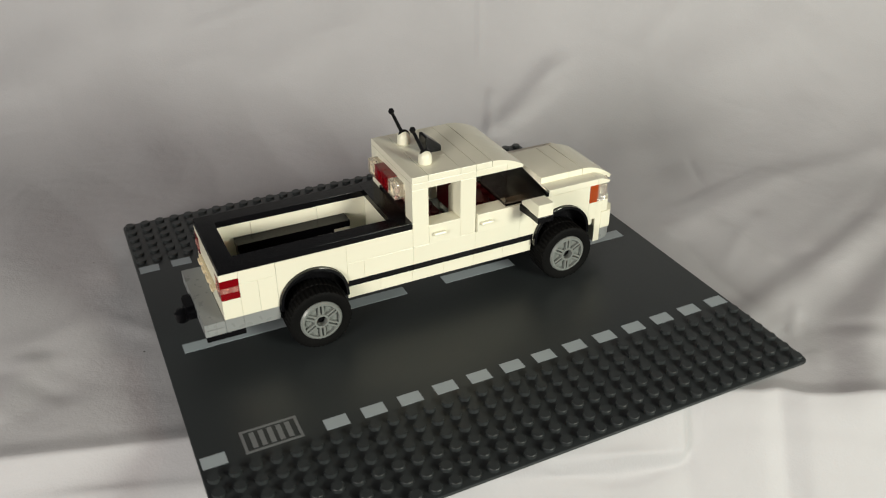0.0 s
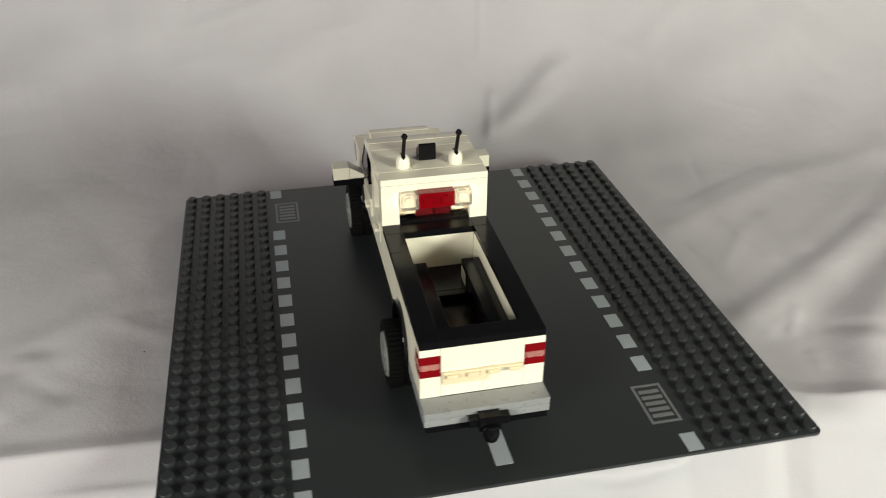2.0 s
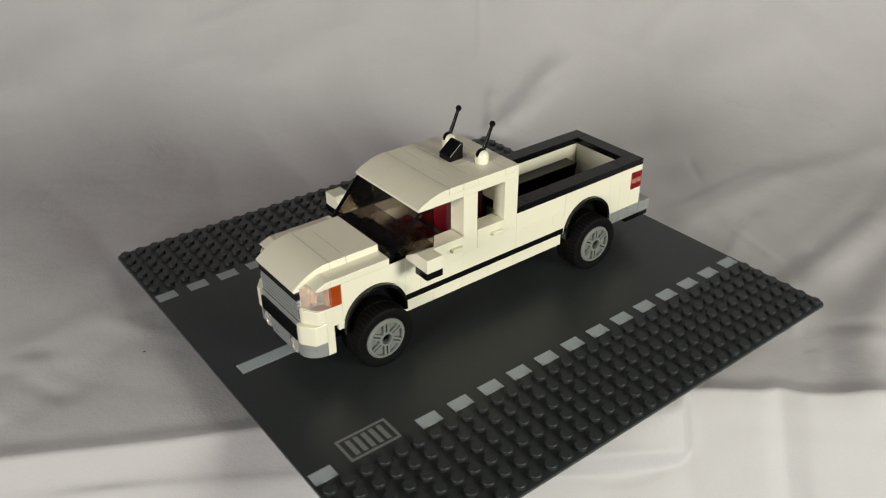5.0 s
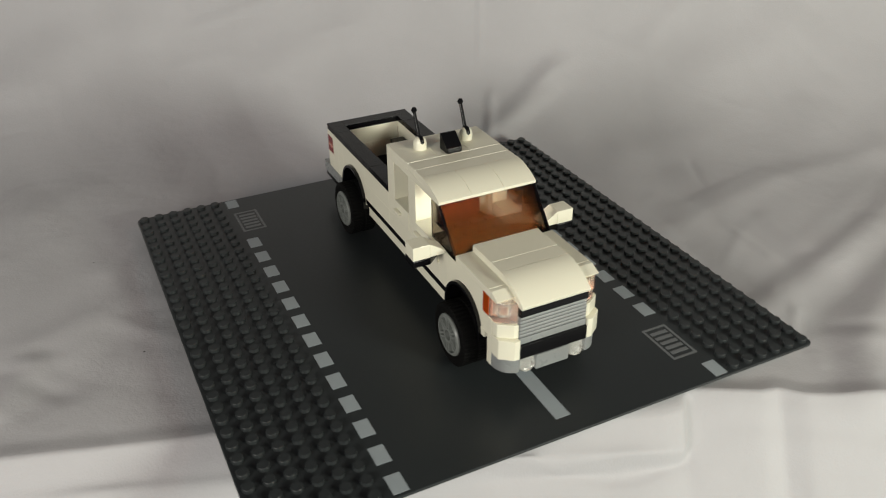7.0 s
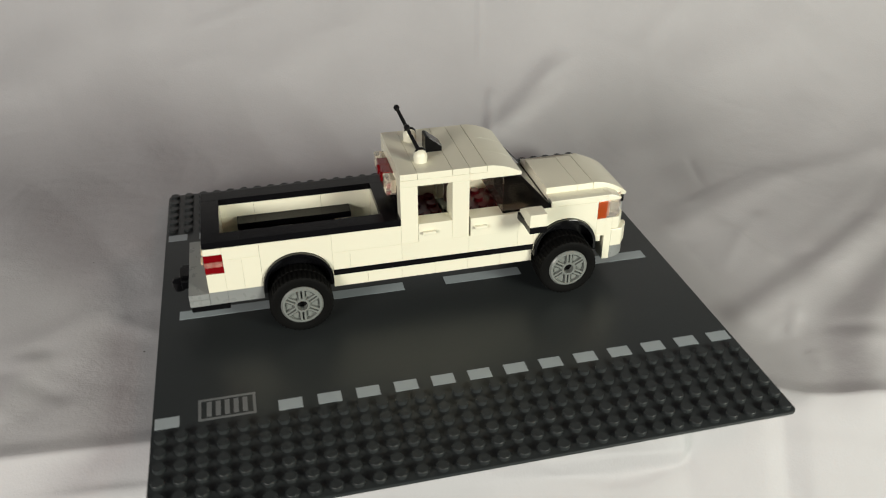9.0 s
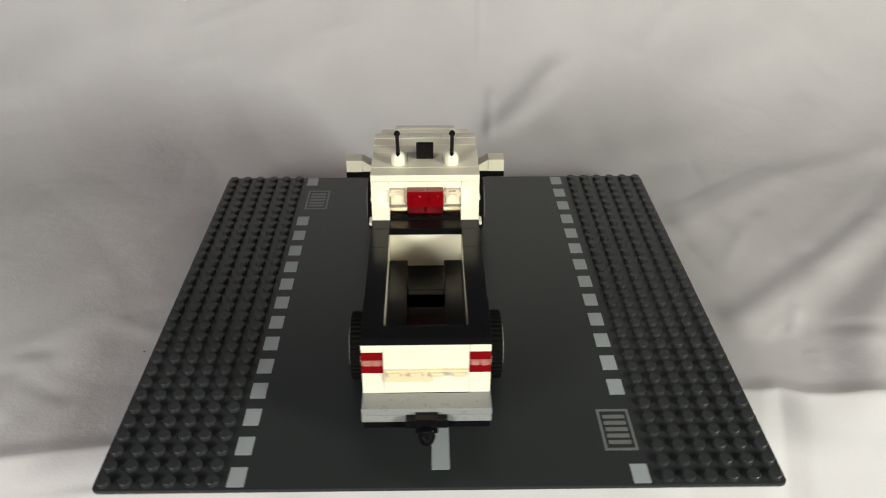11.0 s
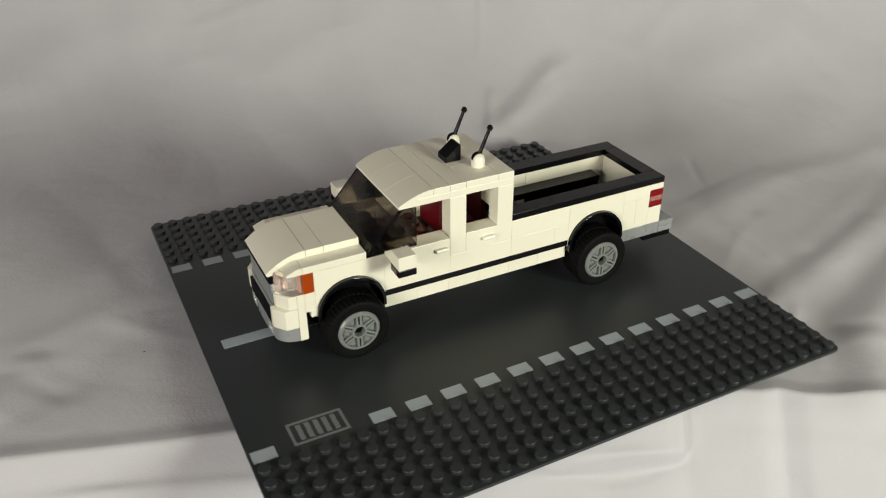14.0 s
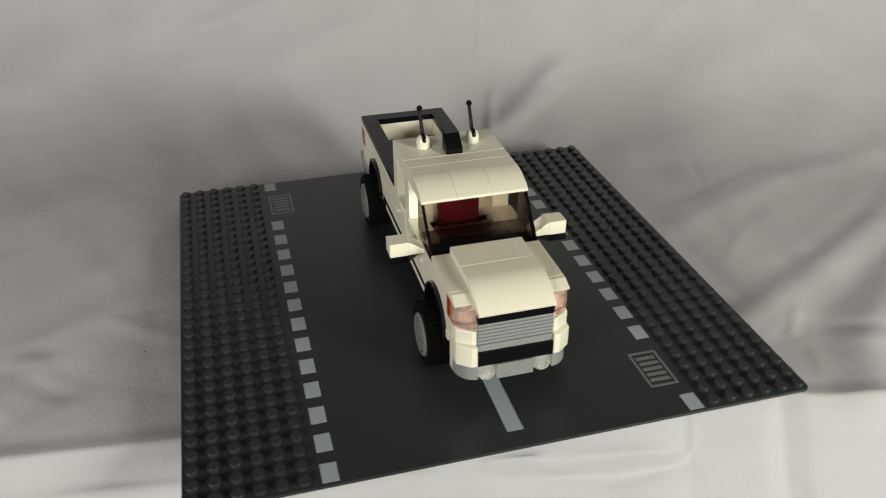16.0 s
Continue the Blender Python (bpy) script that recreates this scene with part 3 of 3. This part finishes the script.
# cab inside: dark red seats with studs, cream inner bricks
box("cab_floor", (-8, 50), (-15.9, 15.9), (26, 35.6), BLACK, truck)
seats = group("seat_block", "dark red studded seat bricks inside the cab")
box("seat_base", (18.3, 41.4), (-15.9, 15.9), (35.7, 38.6), RED, seats)
box("seat_base", (-6.2, 9.5), (-15.9, 15.9), (35.7, 38.6), RED, seats)
box("seat_back", (13.5, 16.4), (-9.8, 9.8), (38.7, 60.0), RED, seats)
box("centre_seat_back", (-9.5, -6.6), (-8.1, 8.1), (36, 61), RED, seats)
knob = None
for cx in (22, 30, 38, -2, 6):
    for cy in (-12, -4, 4, 12):
        k = lathe("seat_stud", [(2.4, 0), (2.4, 1.5), (2.2, 1.7), (0, 1.7)], RED, seats, at=(cx, cy, 38.6), steps=16, mesh=knob)
        knob = k.data
for s in (1, -1):
    a, b = sorted((8.2 * s, 15.9 * s))
    box("inner_brick", (-10.8, -6.6), (a, b), (51.4, 61), WHITE, truck)
    prism("inner_panel", [(9.6 * s, 38.9), (18.6 * s, 38.9), (18.6 * s, 61.5), (16.2 * s, 61.5), (9.6 * s, 55.0)], 10.4, 13.4, WHITE, truck, "x", round_by=0.15)
dash_board = group("dashboard", "dark dashboard behind the windscreen")
box("dash_body", (41.6, 50.0), (-15.9, 15.9), (35.7, 45.2), BLACK, dash_board)
box("dash_hood", (46.5, 54.8), (-22.3, 22.3), (46.55, 47.1), BLACK, dash_board)

# bonnet and nose
box("bonnet_tile", (57.6, 73.6), (-16, 16), (45.3, 51.6), WHITE, truck, gap=0.08)
box("bonnet_tile", (73.6, 81.6), (-16, 16), (45.3, 51.6), WHITE, truck, gap=0.08)
prism("bonnet_curve", bow(81.7, 99.4, 51.6, 44.6, (45.3, 43.2), power=2.0), -16, 16, WHITE, truck, round_by=0.12)
box("nose_core", (80, 93), (-15.9, 15.9), (20, 45.2), BLACK, truck)
box("nose_strip", (92.8, 98.4), (-15.95, 15.95), (39.4, 42.9), BLACK, truck, "black strip under the bonnet")
grille = group("grille", "light grey ribbed grille")
box("grille_back", (93, 96.8), (-15.9, 15.9), (29.2, 39.3), GREY, grille)
for k in range(6):
    z = 29.4 + 1.66 * k
    box("grille_rib", (96.6, 97.9), (-15.9, 15.9), (z, z + 1.35), GREY, grille, round_by=0.3, gap=0.02)
box("grille_plate", (93, 98.2), (-15.95, 15.95), (26.1, 29.2), GREY, grille)
box("bumper_band", (92, 99.2), (-15.95, 15.95), (19.5, 26.0), BLACK, truck, "black front bumper band")
box("front_plate", (94, 99.0), (-7.9, 7.9), (11.6, 18.8), GREY, truck, "light grey blank front plate")
box("bumper_back", (88, 95), (-15.9, 15.9), (12.8, 19.4), GREY, truck)
for s in (1, -1):
    fog = group("fog_lamp", "round clear fog lamp in the bumper")
    lathe("fog_lens", [(0, 0), (3.9, 0), (3.9, 2.2), (3.2, 3.4), (2.2, 3.6), (1.8, 3.0), (0, 2.8)], CLEAR, fog, "x", at=(95.6, 11.9 * s, 15.2), steps=28)
    lathe("fog_ring", [(3.0, -0.2), (3.9, -0.2), (3.9, 0.3), (3.0, 0.3)], GREY, fog, "x", at=(95.6, 11.9 * s, 15.2), steps=28)

for ob in truck.children_recursive:
    if ob.type == "MESH" and ob.data.materials[0] is CLEAR:
        ob.visible_shadow = False

# wheels: ribbed tyre, grey rim with paired spokes


def tyre_mesh():
    """One moulded ring; the tread blocks stand out of both shoulders, staggered."""
    bm = bmesh.new()
    prof = [(9.6, 6.2, 0), (11.8, 6.8, 0), (13.3, 6.7, 0), (14.0, 6.3, 1), (14.15, 5.6, 1), (14.15, 0.9, 1), (14.1, 0.7, 0), (14.1, -0.7, 0), (14.15, -0.9, -1), (14.15, -5.6, -1), (14.0, -6.3, -1), (13.3, -6.9, 0), (9.6, -6.6, 0)]
    steps = 168
    rings = []
    for r, h, lug in prof:
        ring_now = []
        for k in range(steps):
            up = 0.35 if lug and (k + (2 if lug > 0 else 0)) % 4 < 2 else 0
            a = 2 * math.pi * k / steps
            ring_now.append(bm.verts.new(((r + up) * math.cos(a), h, (r + up) * math.sin(a))))
        rings.append(ring_now)
    for p, q in zip(rings, rings[1:] + rings[:1]):
        for k in range(steps):
            bm.faces.new((p[k], p[(k + 1) % steps], q[(k + 1) % steps], q[k]))
    return finish(bm, "tyre", 20)


def rim_mesh():
    bm = bmesh.new()
    steps = 48

    def turned_band(prof):
        rings = [[bm.verts.new((r * math.cos(2 * math.pi * k / steps), h, r * math.sin(2 * math.pi * k / steps))) for k in range(steps)] for r, h in prof]
        for p, q in zip(rings, rings[1:] + rings[:1]):
            for k in range(steps):
                bm.faces.new((p[k], p[(k + 1) % steps], q[(k + 1) % steps], q[k]))
    turned_band([(8.0, 6.9), (8.9, 6.9), (9.6, 6.2), (9.7, 3.5), (8.0, 3.5)])
    turned_band([(2.5, 6.9), (3.4, 6.9), (3.6, 6.4), (3.6, 3.6), (2.5, 3.6)])
    turned_band([(2.5, 4.0), (8.6, 4.0), (8.6, 3.4), (2.5, 3.4)])
    for k in range(6):
        for off in (-0.85, 0.85):
            m = Matrix.Rotation(2 * math.pi * k / 6, 4, "Y") @ Matrix.Translation((5.7, 5.7, off)) @ Matrix.Diagonal((5.6, 2.0, 0.9, 1))
            bmesh.ops.create_cube(bm, size=1, matrix=m)
        # the shallow pocket between two pairs of spokes
        a0, a1 = 2 * math.pi * k / 6 + 0.16, 2 * math.pi * (k + 1) / 6 - 0.16
        arc = [a0 + (a1 - a0) * j / 6 for j in range(7)]
        for r0, r1, h in ((3.3, 8.2, 5.3), (4.6, 7.2, 5.7)):
            pad = 0.0 if r0 < 4 else 0.14
            face = [(r0, a0 + pad * 2), (r0, a1 - pad * 2)] + [(r1, min(max(a, a0 + pad), a1 - pad)) for a in reversed(arc)]
            low = [bm.verts.new((r * math.cos(a), 4.0, -r * math.sin(a))) for r, a in face]
            top = [bm.verts.new((r * math.cos(a), h, -r * math.sin(a))) for r, a in face]
            bm.faces.new(top)
            for j in range(len(face)):
                i = (j + 1) % len(face)
                bm.faces.new((low[j], low[i], top[i], top[j]))
    return finish(bm, "rim")


TYRE, RIM = tyre_mesh(), rim_mesh()
for s in (1, -1):
    for cx in (-62.4, 65.6):
        hub = group("wheel", "black ribbed tyre on a light grey spoked rim")
        hub.matrix_basis = pose(cx * MM, 24.6 * s * MM, 14.75 * MM, 0, 0, 0 if s > 0 else 180)
        link("tyre", TYRE, RUBBER, hub)
        link("rim", RIM, RIM_GREY, hub, (0, 0.5, 0)).rotation_euler.y = radians(30)
        lathe("axle_end", [(0, 2), (2.6, 2), (2.6, 4.4), (0, 4.4)], BLACK, hub, "y", steps=16)
for cx in (-62.4, 65.6):
    rod("axle", (cx, -20, 14.75), (cx, 20, 14.75), 2.0, 2.0, BLACK, truck)


# ---- what moves ----
def motions():
    on_plate = pose(0.0009, 0.0055, 0, 0, 0, 0.2)
    walk(plate, [(t, turned(a)) for t, a in TURNS])
    walk(turntable, [(t, turned(a)) for t, a in TURNS])
    walk(truck, [(t, turned(a, on_plate)) for t, a in TURNS])


motions()
